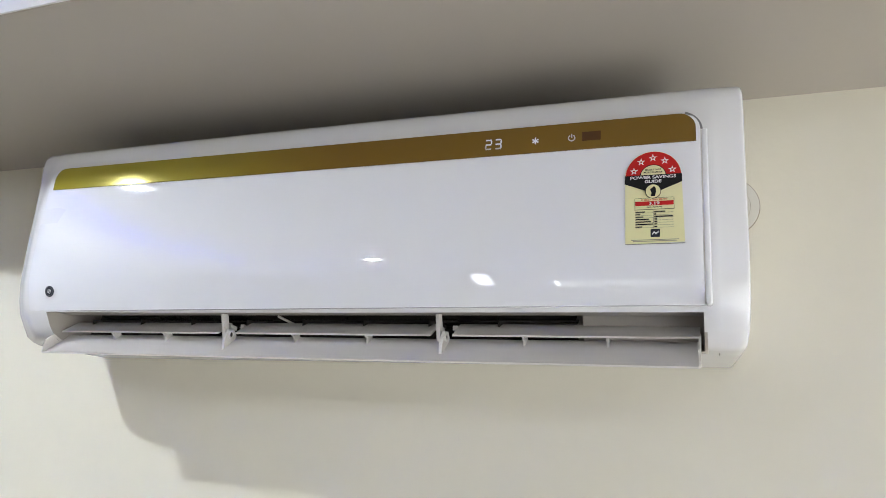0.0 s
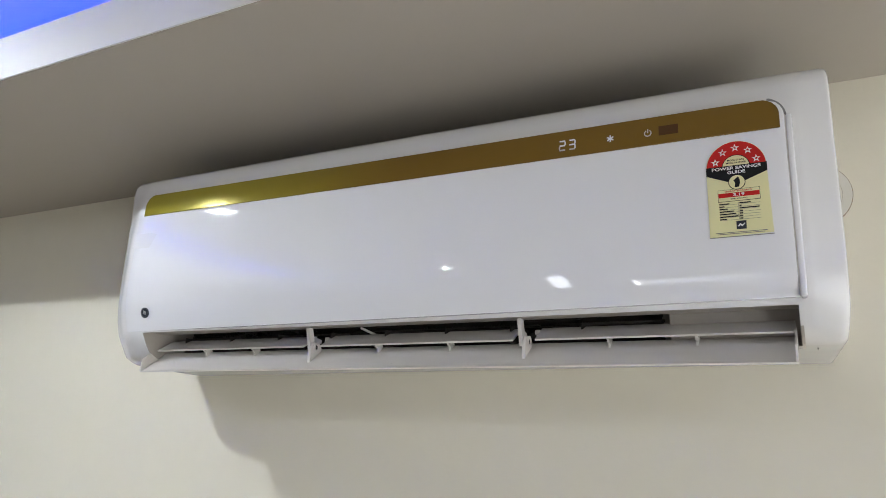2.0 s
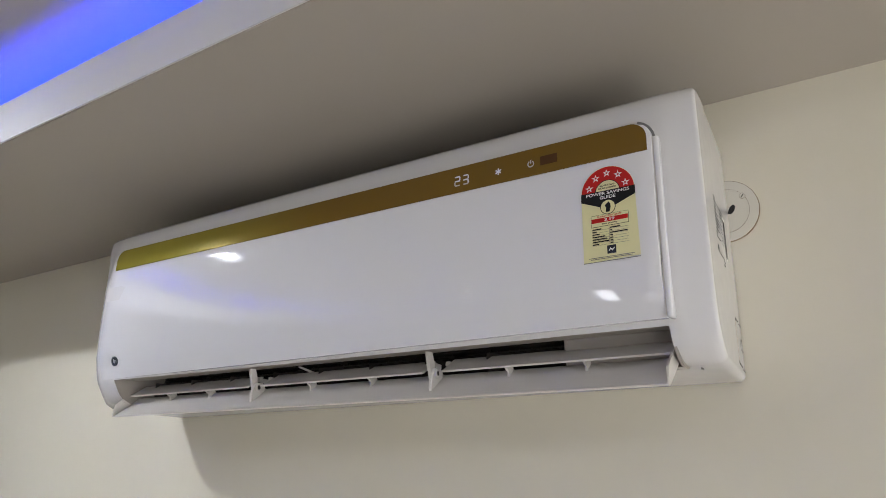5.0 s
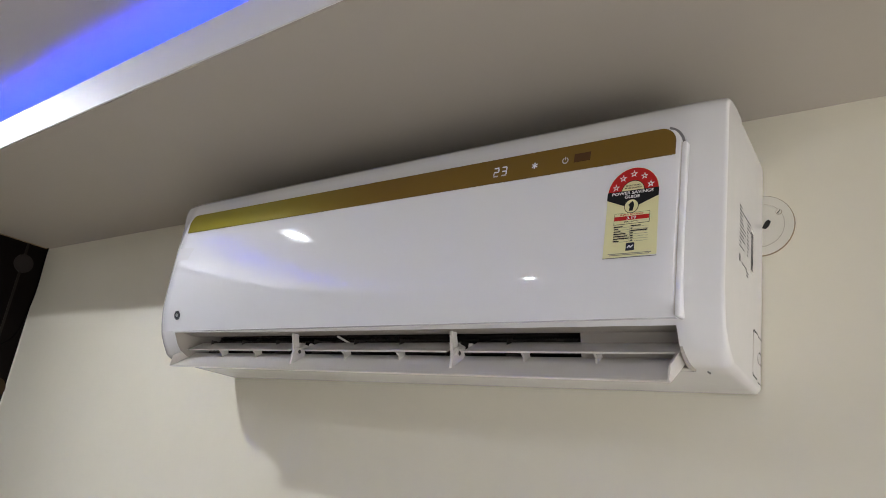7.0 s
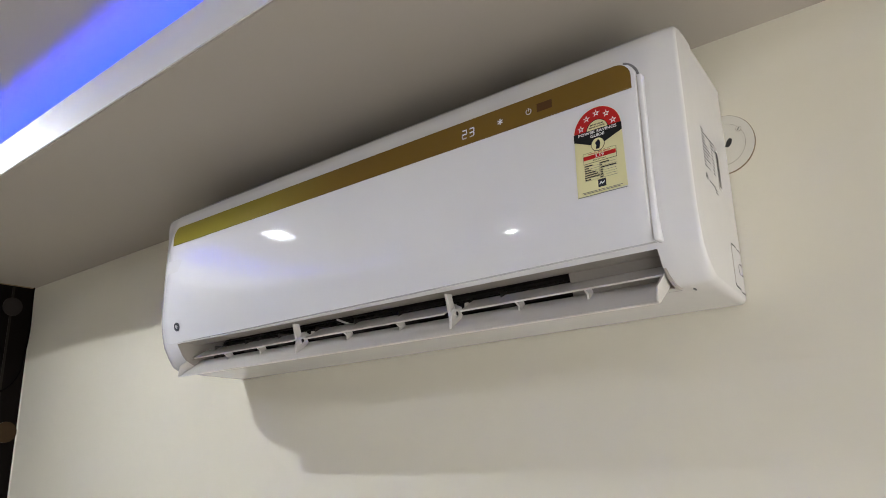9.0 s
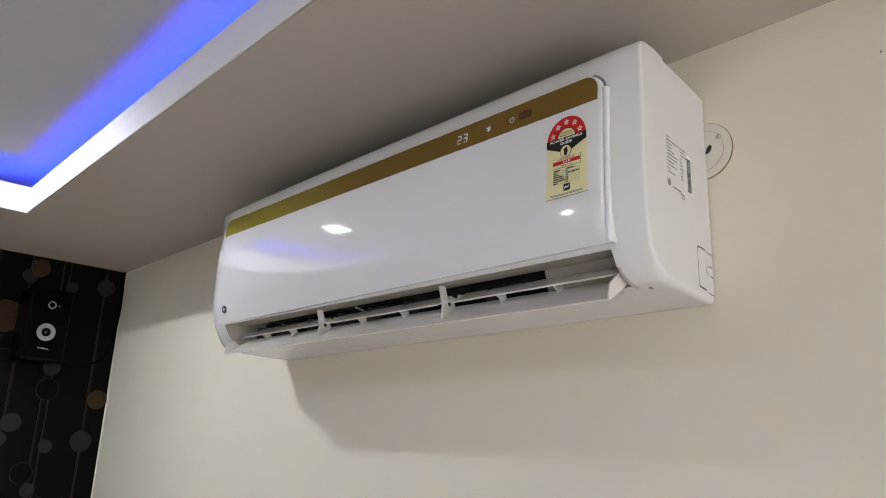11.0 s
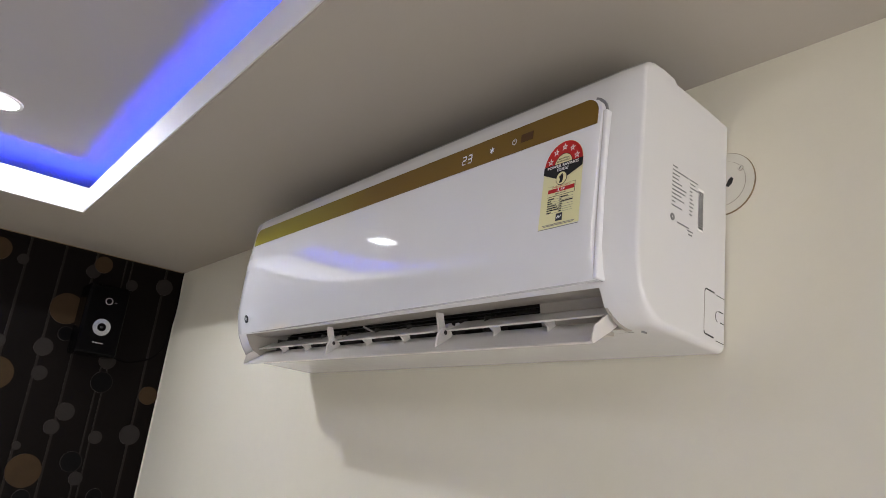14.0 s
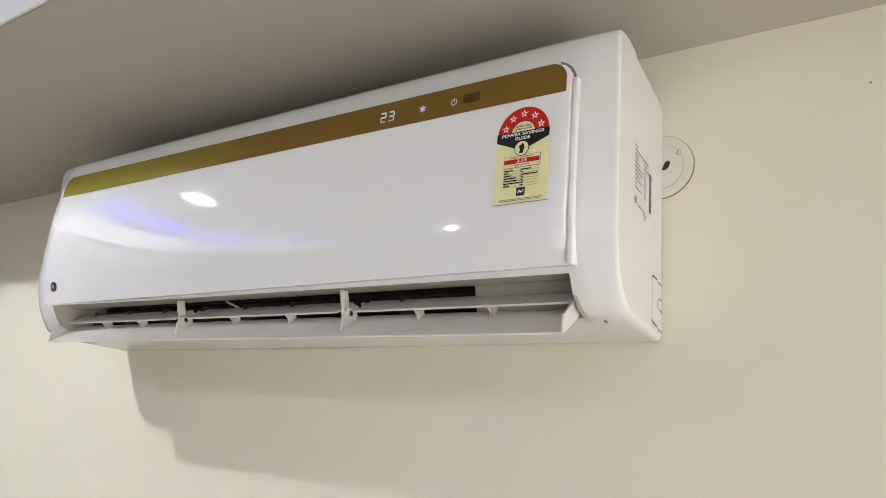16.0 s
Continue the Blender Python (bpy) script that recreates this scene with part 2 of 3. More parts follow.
def window_unit(name, win, m, day, posts=4):
    """A sliding window with posts and rails, and a plain glowing backdrop behind it."""
    a, b, c, d = win
    unit = tagged(new(name), "white framed window with a bright backdrop behind", "window", kind="structure")
    for k in range(posts):
        x = a + (b - a - 0.04) * k / (posts - 1)
        part("window_frame", box(x, x + 0.04, -0.09, -0.05, c, d, 0.003), TRAY, unit)
    for z in (c, d - 0.04):
        part("window_frame", box(a + 0.04, b - 0.04, -0.088, -0.052, z, z + 0.04, 0.003), TRAY, unit)
    unit.matrix_world = m
    sky = structure("backdrop", box(a - 0.3, b + 0.3, -0.40, -0.38, c - 0.3, d + 0.3), day, "bright glowing backdrop outside the window", "daylight")
    sky.matrix_world = m
    return unit


window_unit("window_1", WIN, pose(0, SOUTH, 0), DAY_SOUTH, 3)
window_unit("window_3", WIN_SLIM, pose(0, SOUTH, 0), DAY_SLIM, 2)
# unseen east window, added as a broad fill light
window_unit("fill_window_east", FILL_OPENING_EAST, pose(EAST, 0, 0, 0, 0, 90), FILL_EAST, 2)
structure("floor", box(WEST - 0.15, EAST + 0.15, SOUTH - 0.15, 0.15, -0.1, 0), FLOOR, "plain beige-brown tiled floor", "floor")
structure("ceiling", box(WEST, EAST, SOUTH, 0, TOP_Z, TOP_Z + 0.1), CEILING, "pale raised tray ceiling washed by blue cove light", "ceiling")


SIGNS = ((-1, -1), (1, -1), (1, 1), (-1, 1))
INNER_CORNERS = ((-1.085, -3.35), (2.15, -3.35), (2.15, -0.474), (-1.075, -0.431))
OUTER_CORNERS = ((WEST, SOUTH), (EAST, SOUTH), (EAST, 0), (WEST, 0))
LOW_OUT, LOW_IN, LIP = (2.380, 2.390, 2.3950, 2.3825), (2.380, 2.390, 2.390, 2.3785), (2.446, 2.456, 2.458, 2.446)


def inner(k, gap):
    return INNER_CORNERS[k][0] + SIGNS[k][0] * gap, INNER_CORNERS[k][1] + SIGNS[k][1] * gap


def false_ceiling():
    """The lowered border round the tray, not quite level: soffit, upstand with a small rounded edge, ledge for the strip."""
    bm = bmesh.new()
    loops = [[bm.verts.new((*OUTER_CORNERS[k], LIP[k] - 0.03)) for k in range(4)], [bm.verts.new((*OUTER_CORNERS[k], LOW_OUT[k])) for k in range(4)]]
    for gap, level, dz in ((0.002, LOW_IN, 0), (0, LOW_IN, 0.002), (0, LIP, 0), (0.014, LIP, 0), (0.014, LIP, -0.03), (0.11, LIP, -0.03)):
        loops.append([bm.verts.new((*inner(k, gap), level[k] + dz)) for k in range(4)])
    for a, b in list(zip(loops, loops[1:])) + [(loops[0], loops[-1])]:
        for i in range(4):
            bm.faces.new((a[i], a[(i + 1) % 4], b[(i + 1) % 4], b[i]))
    return bm


structure("ceiling_border", false_ceiling(), SOFFIT, "lowered off-white false ceiling border, underside shade in its colour", "ceiling")


def slab(a, b, g0, g1, low, high):
    """A long thin bar along one side of the tray, between two distances from its edge."""
    bm = bmesh.new()
    rows = []
    for k in (a, b):
        rows.append([bm.verts.new((*inner(k, g), z)) for g, z in ((g0, low[k]), (g1, low[k]), (g1, high[k]), (g0, high[k]))])
    for i in range(4):
        bm.faces.new((rows[0][i], rows[0][(i + 1) % 4], rows[1][(i + 1) % 4], rows[1][i]))
    bm.faces.new(rows[0])
    bm.faces.new(rows[1][::-1])
    return bm


up = [z + 0.0005 for z in LOW_IN]
for a, b in ((2, 3), (3, 0)):
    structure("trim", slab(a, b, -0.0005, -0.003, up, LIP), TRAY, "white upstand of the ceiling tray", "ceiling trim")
bed, crown = [z - 0.030 for z in LIP], [z - 0.024 for z in LIP]
for a, b in ((2, 3), (3, 0), (0, 1), (1, 2)):
    tagged(link("led_strip", slab(a, b, 0.035, 0.047, bed, crown), STRIP), "glowing blue strip light hidden in the ceiling cove", "strip light", "cove strip lights")


# ---- downlights ----
def downlight(x, y):
    at = pose(x, y, TOP_Z, 180, 0, 0)
    ob = new("downlight")
    tagged(ob, "round white ceiling downlight, switched on", "downlight", "ceiling downlights")
    part("rim", ring(at, 0.046, 0.054, 0.0030), TRAY, ob, "white round rim")
    part("inner_halo", ring(at, 0.017, 0.029, 0.0012), HALO_INNER, ob, "bright glowing ring for the lamp's bloom")
    part("halo", ring(at, 0.029, 0.046, 0.0010), HALO, ob, "soft glowing edge for the lamp's bloom")
    part("diffuser", dome(at, 0.018, 0.0015, 0.003), DIFFUSER, ob, "bright frosted diffuser")
    return ob


first = downlight(-0.805, -0.700)
# the two at y -2.40 are unseen, added to fill the right side
for x, y in ((-0.660, -1.72), (0.80, -2.40), (1.75, -2.40)):
    copy_thing(first, pose(x + 0.805, y + 0.700, 0))

# light joint lines where the wallpaper meets the ceiling and the next wall
bm = bmesh.new()
for y, zt in ((-0.0015, 2.3823), (SOUTH, 2.3802)):
    for x in (WEST, WEST + 0.0025):
        for z in (zt - 0.0026, zt):
            bm.verts.new((x, y, z))
bmesh.ops.convex_hull(bm, input=bm.verts)
structure("trim", bm, GRIME, "thin brown joint between wallpaper and ceiling", "trim")
structure("trim", box(WEST, WEST + 0.0022, -0.0030, -0.0004, 0.0, 2.3815), CAP, "thin pale joint in the wall corner", "trim")

# ---- wallpaper print ----
ON_WEST = Matrix(((0, 0, 1, WEST), (1, 0, 0, 0), (0, 1, 0, 0), (0, 0, 0, 1)))
for y in (-0.475, -0.375, -0.283, -0.192, -0.172, -0.060, -0.575, -0.67, -0.77):
    w = 0.0035 if y not in (-0.192, -0.172) else 0.0025
    part("stripe", box(WEST, WEST + 0.0012, y - w, y + w, 0.2, SOFFIT_Z - 0.002), PAPER_LINE, wall_west)
DOTS = (
    (PAPER_TAN, ((-0.332, 2.185, 0.048), (-0.473, 1.963, 0.048), (-0.333, 1.699, 0.048), (-0.031, 1.961, 0.029), (-0.553, 2.322, 0.034), (-0.259, 2.345, 0.027))),
    (PAPER_GREY, ((-0.490, 2.055, 0.021), (-0.367, 2.059, 0.027), (-0.359, 1.981, 0.022), (-0.262, 1.879, 0.027), (-0.289, 1.830, 0.022), (-0.060, 1.833, 0.031))),
    (PAPER_GREY, ((-0.159, 1.814, 0.020), (-0.178, 2.049, 0.026), (-0.368, 1.767, 0.012), (-0.366, 1.573, 0.025), (-0.175, 1.572, 0.023), (-0.187, 1.689, 0.020))),
    (PAPER_GREY, ((-0.283, 2.317, 0.022), (-0.484, 2.306, 0.016), (-0.160, 2.300, 0.018), (-0.057, 2.318, 0.027))),
)
for mat, dots in DOTS:
    for k, (y, z, r) in enumerate(dots):
        part("dot", disc(ON_WEST @ pose(y, z, 0), r, 0.0014 + 0.0002 * k + (0.0015 if mat == PAPER_TAN else 0)), mat, wall_west)
for y, z, r in ((-0.316, 2.109, 0.021), (-0.180, 1.981, 0.031), (-0.211, 1.736, 0.029), (-0.321, 1.623, 0.023), (-0.122, 1.641, 0.022)):
    part("dot", disc(ON_WEST @ pose(y, z, 0), r, 0.0022), PAPER_BLACK, wall_west)
    part("dot_outline", ring(ON_WEST @ pose(y, z, 0), r, r + 0.0018, 0.0022), PAPER_LINE, wall_west)

# ---- air conditioner ----
ac = new("air_conditioner")
ac.location = (0, 0, 0)
tagged(ac, "glossy white split air conditioner with gold display strip on cream wall", "air conditioner")
LEFT, RIGHT, SLOT_L, SLOT_R = -0.507, 0.517, -0.431, 0.4705
END_BACK, END_FLARE = 0.502, 0.085

PROFILE = [(-0.002, 2.3135), (-0.05, 2.3165), (-0.112, 2.3200), (-0.121, 2.3205), (-0.1235, 2.3225), (-0.1265, 2.3255), (-0.150, 2.3280), (-0.169, 2.3272), (-0.178, 2.3238), (-0.1845, 2.3160), (-0.1875, 2.304),
           (-0.1905, 2.27), (-0.193, 2.22), (-0.194, 2.16), (-0.193, 2.11), (-0.189, 2.088), (-0.183, 2.068), (-0.173, 2.050), (-0.162, 2.0385), (-0.150, 2.0325), (-0.136, 2.0295), (-0.10, 2.0280), (-0.05, 2.0268), (-0.002, 2.0260)]
SLOT_TOP, SLOT_LOW = 16, 20


def shell():
    """The moulded cover: flat front strips that lean back to a crisp upright crease, flat ends, softly turned under at the bottom."""
    steps = (0, 0.0006, 0.0015, 0.0028, 0.0045, 0.0075, 0.011, 0.016, 0.022, 0.029, 0.036)
    xs = [LEFT + d for d in steps] + [LEFT + 0.044, SLOT_L, -0.2, 0.05, 0.3, SLOT_R - 0.006, SLOT_R] + [RIGHT - d for d in steps[::-1]]
    bm = bmesh.new()
    rows = []
    for x in xs:
        right = x > 0
        d = RIGHT - x if right else x - LEFT

        def inset(radius, depth):
            return depth * (1 - math.sqrt(max(0.0, 1 - (1 - d / radius) ** 2))) if d < radius else 0.0
        lean = max(0.0, 1 - d / (0.036 if right else 0.040))
        crease, top, low = inset(0.0032, 0.0032), inset(0.007, 0.006), inset(0.014, 0.008)
        row = []
        for y, z in PROFILE:
            u = min(1.0, max(0.0, (z - 2.02) / 0.31))
            most = 0.011 if right else 0.013
            front = lean * (most - 0.75 * most * max(0.0, (z - 2.25) / 0.075) if z > 2.25 else most) + crease
            k = 1 - front / 0.194
            if x <= SLOT_L and y < -0.14:
                k *= 1 + 0.042 * min(1.0, max(0.0, (2.29 - z) / 0.06)) * min(1.0, d / 0.03)
            fy = min(1.0, max(0.0, (-y - 0.09) / 0.09))
            zz = z - (top * fy if u > 0.88 else 0) + (low if u < 0.15 else 0) + (0.008 * min(0.0, x + 0.1) if u > 0.9 else 0.008 * x if u < 0.08 else 0)
            depth = y * k if y < -0.14 else y + front * fy * 0.5
            flare = RIGHT - END_BACK + END_FLARE * depth if right else -0.006 * min(1.0, max(0.0, 1 + y / 0.15))
            row.append(bm.verts.new((x - flare * max(0.0, 1 - d / 0.030), depth, zz)))
        rows.append(row)
    for i in range(len(xs) - 1):
        hole = xs[i] >= SLOT_L - 1e-6 and xs[i + 1] <= SLOT_R + 1e-6
        for j in range(len(PROFILE) - 1):
            if hole and SLOT_TOP <= j < SLOT_LOW:
                continue
            bm.faces.new((rows[i][j], rows[i + 1][j], rows[i + 1][j + 1], rows[i][j + 1]))
    bm.faces.new(rows[0])
    bm.faces.new(rows[-1][::-1])
    return bm


cover = part("cover", shell(), SHELL, ac, smooth=True)
cover.data.set_sharp_from_angle(angle=radians(50))
even = cover.modifiers.new("even_normals", "WEIGHTED_NORMAL")
even.keep_sharp = True
part("back_plate", box(LEFT + 0.0085, END_BACK - 0.0025, -0.006, -0.0005, 2.032, 2.311, 0.002), GAP, ac, "dark mounting plate against the wall")


def sheet(points, xa, xb, thick, bevel=0.0):
    """A long strip with the section points (y, z), given thickness towards its upper side."""
    bm = bmesh.new()
    n = len(points)
    section = []
    for i, (y, z) in enumerate(points):
        a, b = points[max(0, i - 1)], points[min(n - 1, i + 1)]
        t = Vector((b[0] - a[0], b[1] - a[1])).normalized()
        section.append((y + t.y * thick, z - t.x * thick))
    loop = list(points) + section[::-1]
    va = [bm.verts.new((xa, y, z)) for y, z in loop]
    vb = [bm.verts.new((xb, y, z)) for y, z in loop]
    m = len(loop)
    for i in range(m):
        bm.faces.new((va[i], va[(i + 1) % m], vb[(i + 1) % m], vb[i]))
    bm.faces.new(va[::-1])
    bm.faces.new(vb)
    if bevel:
        bmesh.ops.bevel(bm, geom=[e for e in bm.edges if e.calc_face_angle(0) > 0.9], offset=bevel, segments=2, affect="EDGES", profile=0.5)
    return bm


# dark intake on the top
grille = part("intake", box(LEFT + 0.03, RIGHT - 0.03, -0.116, -0.010, 2.3150, 2.3200), BLACK, ac, "dark intake grille on top")
for k in range(10):
    y = -0.112 + 0.0105 * k
    part("intake_bar", box(LEFT + 0.03, RIGHT - 0.03, y, y + 0.0016, 2.3200, 2.3222), BLACK, grille)

# front panel: gently bowed, with its lower edge turned in
PANEL_L, PANEL_R = -0.464, 0.4725
PANEL = [(-0.1975, 2.2880), (-0.1985, 2.27), (-0.1995, 2.25), (-0.2015, 2.20), (-0.2030, 2.16), (-0.2035, 2.13), (-0.2030, 2.115), (-0.2010, 2.102), (-0.1970, 2.086), (-0.1915, 2.0680)]


def panel_y(z):
    for (ya, za), (yb, zb) in zip(PANEL, PANEL[1:]):
        if zb <= z <= za:
            return ya + (yb - ya) * (z - za) / (zb - za)
    return PANEL[0][0]


def front_panel():
    bm = bmesh.new()
    n = 60
    zs = []
    for (ya, za), (yb, zb) in zip(PANEL, PANEL[1:]):
        zs += [za + (zb - za) * k / 4 for k in range(4)]
    zs.append(PANEL[-1][1])
    # smooth bow through the section
    ys = [panel_y(z) for z in zs]
    for _ in range(3):
        ys = [ys[0]] + [(ys[i - 1] + 2 * ys[i] + ys[i + 1]) / 4 for i in range(1, len(ys) - 1)] + [ys[-1]]
    outer, inner = [], []
    for z, y in zip(zs, ys):
        cut = 0.0
        if z > 2.2680:
            cut = 0.020 - math.sqrt(max(0.0, 0.020 ** 2 - (z - 2.2680) ** 2))
        xa, xb = PANEL_L + cut, PANEL_R - cut
        across = [xa + (xb - xa) * i / n for i in range(n + 1)]
        rise = min(1.0, max(0.0, (2.10 - z) / 0.032))
        outer.append([bm.verts.new((x, y, z + rise * (0.0040 + 0.005 * x))) for x in across])
        inner.append([bm.verts.new((x, y + 0.009, z + rise * (0.0040 + 0.005 * x))) for x in (xa, xb)])
    for a, b in zip(outer, outer[1:]):
        for i in range(n):
            bm.faces.new((a[i], a[i + 1], b[i + 1], b[i]))
    for k in range(len(zs) - 1):
        bm.faces.new((outer[k][0], outer[k + 1][0], inner[k + 1][0], inner[k][0]))
        bm.faces.new((outer[k][n], outer[k + 1][n], inner[k + 1][1], inner[k][1]))
        bm.faces.new((inner[k][0], inner[k + 1][0], inner[k + 1][1], inner[k][1]))
    bm.faces.new(outer[0] + [inner[0][1], inner[0][0]])
    bm.faces.new(outer[-1] + [inner[-1][1], inner[-1][0]])
    bmesh.ops.recalc_face_normals(bm, faces=bm.faces)
    rim = [e for e in bm.edges if len(e.link_faces) == 2 and e.calc_face_angle(0) > 0.9 and min(v.co.y for v in e.verts) < -0.1915]
    bmesh.ops.bevel(bm, geom=rim, offset=0.0012, segments=2, affect="EDGES", profile=0.5)
    return bm


panel = part("front_panel", front_panel(), GLOSS, ac, "high-gloss white front panel", smooth=True)
panel.data.set_sharp_from_angle(angle=radians(30))
# raised edge of the frame beside the panel, with a thin dark joint
part("seam", box(PANEL_R + 0.0002, PANEL_R + 0.0012, -0.1968, -0.186, 2.076, 2.268), VANE, ac, "thin joint beside the panel")
part("panel_edge", box(PANEL_R + 0.0010, PANEL_R + 0.0072, -0.1985, -0.180, 2.0735, 2.2680, 0.0022, 3), GLOSS, ac, "rounded white edge beside the panel", smooth=True).data.set_sharp_from_angle(angle=radians(40))


def on_panel(x, z, lift=0.0, turn=0.0):
    """Local frame on the panel: u along the wall, v up, w out of the panel."""
    slope = math.degrees(math.atan2(panel_y(z + 0.004) - panel_y(z - 0.004), 0.008))
    return Matrix.Translation((x, panel_y(z) - lift, z)) @ pose(0, 0, 0, 90 + -slope, 0, 0) @ pose(0, 0, 0, 0, 0, turn)


# gold display strip
GOLD_L, GOLD_R, GOLD_LOW, GOLD_TOP = -0.453, 0.468, 2.2525, 2.2865
m = on_panel(GOLD_L, 2.2695, 0.0006) @ pose(0, -0.017, 0)
w, h, r = GOLD_R - GOLD_L, GOLD_TOP - GOLD_LOW, 0.018
outline = [(0, 0), (w, 0)] + [(w - r + r * math.cos(radians(a)), h - r + r * math.sin(radians(a))) for a in range(0, 91, 10)] + [(r + r * math.cos(radians(a)), h - r + r * math.sin(radians(a))) for a in range(90, 181, 10)]
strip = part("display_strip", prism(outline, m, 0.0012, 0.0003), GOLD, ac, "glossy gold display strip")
Z_UI = 2.2675
SEGMENTS = {"2": "abged", "3": "abgcd"}


def digit(x, mask):
    w, h, t = 0.0068, 0.0116, 0.0016
    bars = {"a": (0, h / 2, w, t), "g": (0, 0, w, t), "d": (0, -h / 2, w, t), "f": (-w / 2, h / 4, t, h / 2 - t), "b": (w / 2, h / 4, t, h / 2 - t), "e": (-w / 2, -h / 4, t, h / 2 - t), "c": (w / 2, -h / 4, t, h / 2 - t)}
    for s in SEGMENTS[mask]:
        u, v, a, b = bars[s]
        part("digit_segment", prism([(u - a / 2, v - b / 2), (u + a / 2, v - b / 2), (u + a / 2, v + b / 2), (u - a / 2, v + b / 2)], on_panel(x, Z_UI, 0.0019), 0.0004), LED if s not in "de" else LED_DIM, strip, "lit white segment")


digit(0.2335, "2")
digit(0.2455, "3")
for k in range(3):
    part("mode_symbol", prism([(-0.0042, -0.0007), (0.0042, -0.0007), (0.0042, 0.0007), (-0.0042, 0.0007)], on_panel(0.2905, Z_UI, 0.0019 + 0.0001 * k, 60 * k + 30), 0.0004), LED, strip, "lit white snowflake symbol")
part("power_symbol", ring(on_panel(0.333, Z_UI, 0.0019), 0.0030, 0.0042, 0.0004, 28, 120, 420), LED_DIM, strip, "lit power symbol")
part("power_symbol", prism([(-0.0006, 0.0005), (0.0006, 0.0005), (0.0006, 0.0048), (-0.0006, 0.0048)], on_panel(0.333, Z_UI, 0.0019), 0.0004), LED_DIM, strip)
part("sensor_window", prism([(-0.0105, -0.0055), (0.0105, -0.0055), (0.0105, 0.0055), (-0.0105, 0.0055)], on_panel(0.3555, Z_UI + 0.0008, 0.0019), 0.0004), SENSOR, strip, "dark sensor window")

# round maker's badge, drawn as plain shapes
badge = part("badge", disc(on_panel(-0.421, 2.0965, 0.0004), 0.0078, 0.0012), NAVY, ac, "small round dark blue badge")
part("badge_ring", ring(on_panel(-0.421, 2.0965, 0.0012), 0.0062, 0.0066, 0.0006), GREY_INK, badge)
for u in (-0.0022, 0.0, 0.0022):
    part("badge_mark", prism([(u - 0.0004, -0.0028), (u + 0.0004, -0.0026), (u + 0.0004, 0.0028), (u - 0.0004, 0.0026)], on_panel(-0.421, 2.0965, 0.0012, -20), 0.0006), WHITE_INK, badge)

# ---- air outlet ----
ROOF = [(-0.1850, 2.0745), (-0.172, 2.0715), (-0.157, 2.0705), (-0.142, 2.0715)]
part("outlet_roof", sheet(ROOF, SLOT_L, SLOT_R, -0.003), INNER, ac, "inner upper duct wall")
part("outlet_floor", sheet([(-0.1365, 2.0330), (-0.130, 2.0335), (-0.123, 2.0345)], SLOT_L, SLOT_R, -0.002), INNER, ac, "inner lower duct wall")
part("outlet_bed", sheet([(-0.123, 2.0345), (-0.100, 2.0370), (-0.080, 2.0440), (-0.062, 2.0580)], SLOT_L, SLOT_R, 0.002), BLACK, ac, "black scroll under the fan")
SIDE = [(-0.1828, 2.0680), (-0.1725, 2.0500), (-0.1615, 2.0390), (-0.1495, 2.0330), (-0.1360, 2.0305), (-0.060, 2.0560), (-0.060, 2.0930), (-0.12, 2.0860)]
YZ = Matrix(((0, 0, 1, 0), (1, 0, 0, 0), (0, 1, 0, 0), (0, 0, 0, 1)))
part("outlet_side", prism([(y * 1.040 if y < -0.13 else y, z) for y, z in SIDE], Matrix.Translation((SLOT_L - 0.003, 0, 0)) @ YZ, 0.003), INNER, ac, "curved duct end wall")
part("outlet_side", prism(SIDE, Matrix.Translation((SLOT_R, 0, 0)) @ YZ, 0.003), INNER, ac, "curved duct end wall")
part("outlet_back", box(SLOT_L, SLOT_R, -0.062, -0.050, 2.04, 2.10), BLACK, ac, "black rear of the duct")
# closed part of the duct beside the fan motor
bm = bmesh.new()
va = [bm.verts.new(p) for p in ((0.310, -0.075, 2.045), (0.310, -0.075, 2.095), (0.338, -0.139, 2.0755), (0.338, -0.128, 2.0345))]
vb = [bm.verts.new(p) for p in ((SLOT_R, -0.075, 2.045), (SLOT_R, -0.075, 2.095), (SLOT_R, -0.139, 2.0755), (SLOT_R, -0.128, 2.0345))]
for i in range(4):
    bm.faces.new((va[i], va[(i + 1) % 4], vb[(i + 1) % 4], vb[i]))
bm.faces.new(va)
bm.faces.new(vb[::-1])
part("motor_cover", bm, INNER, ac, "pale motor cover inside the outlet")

# cross-flow fan
fan = part("fan", ring(pose(-0.405, -0.088, 2.062, 0, 90, 0), 0.008, 0.012, 0.74, 16), FAN, ac, "black cross-flow fan")
for k in range(8):
    part("fan_disc", ring(pose(-0.405 + 0.105 * k, -0.088, 2.062, 0, 90, 0), 0.012, 0.027, 0.003, 24), FAN, fan)
blade_a = part("fan_blade", box(-0.405, 0.335, -0.001, 0.001, 0.019, 0.0285), FAN, fan)
blade_a.matrix_local = Matrix.Translation((0, -0.088, 2.062)) @ pose(0, 0, 0, 0, 0, 0)
for k in range(1, 18):
    b = new("fan_blade", blade_a.data)
    b.parent = fan
    b.matrix_local = Matrix.Translation((0, -0.088, 2.062)) @ pose(0, 0, 0, 20 * k, 0, 0)
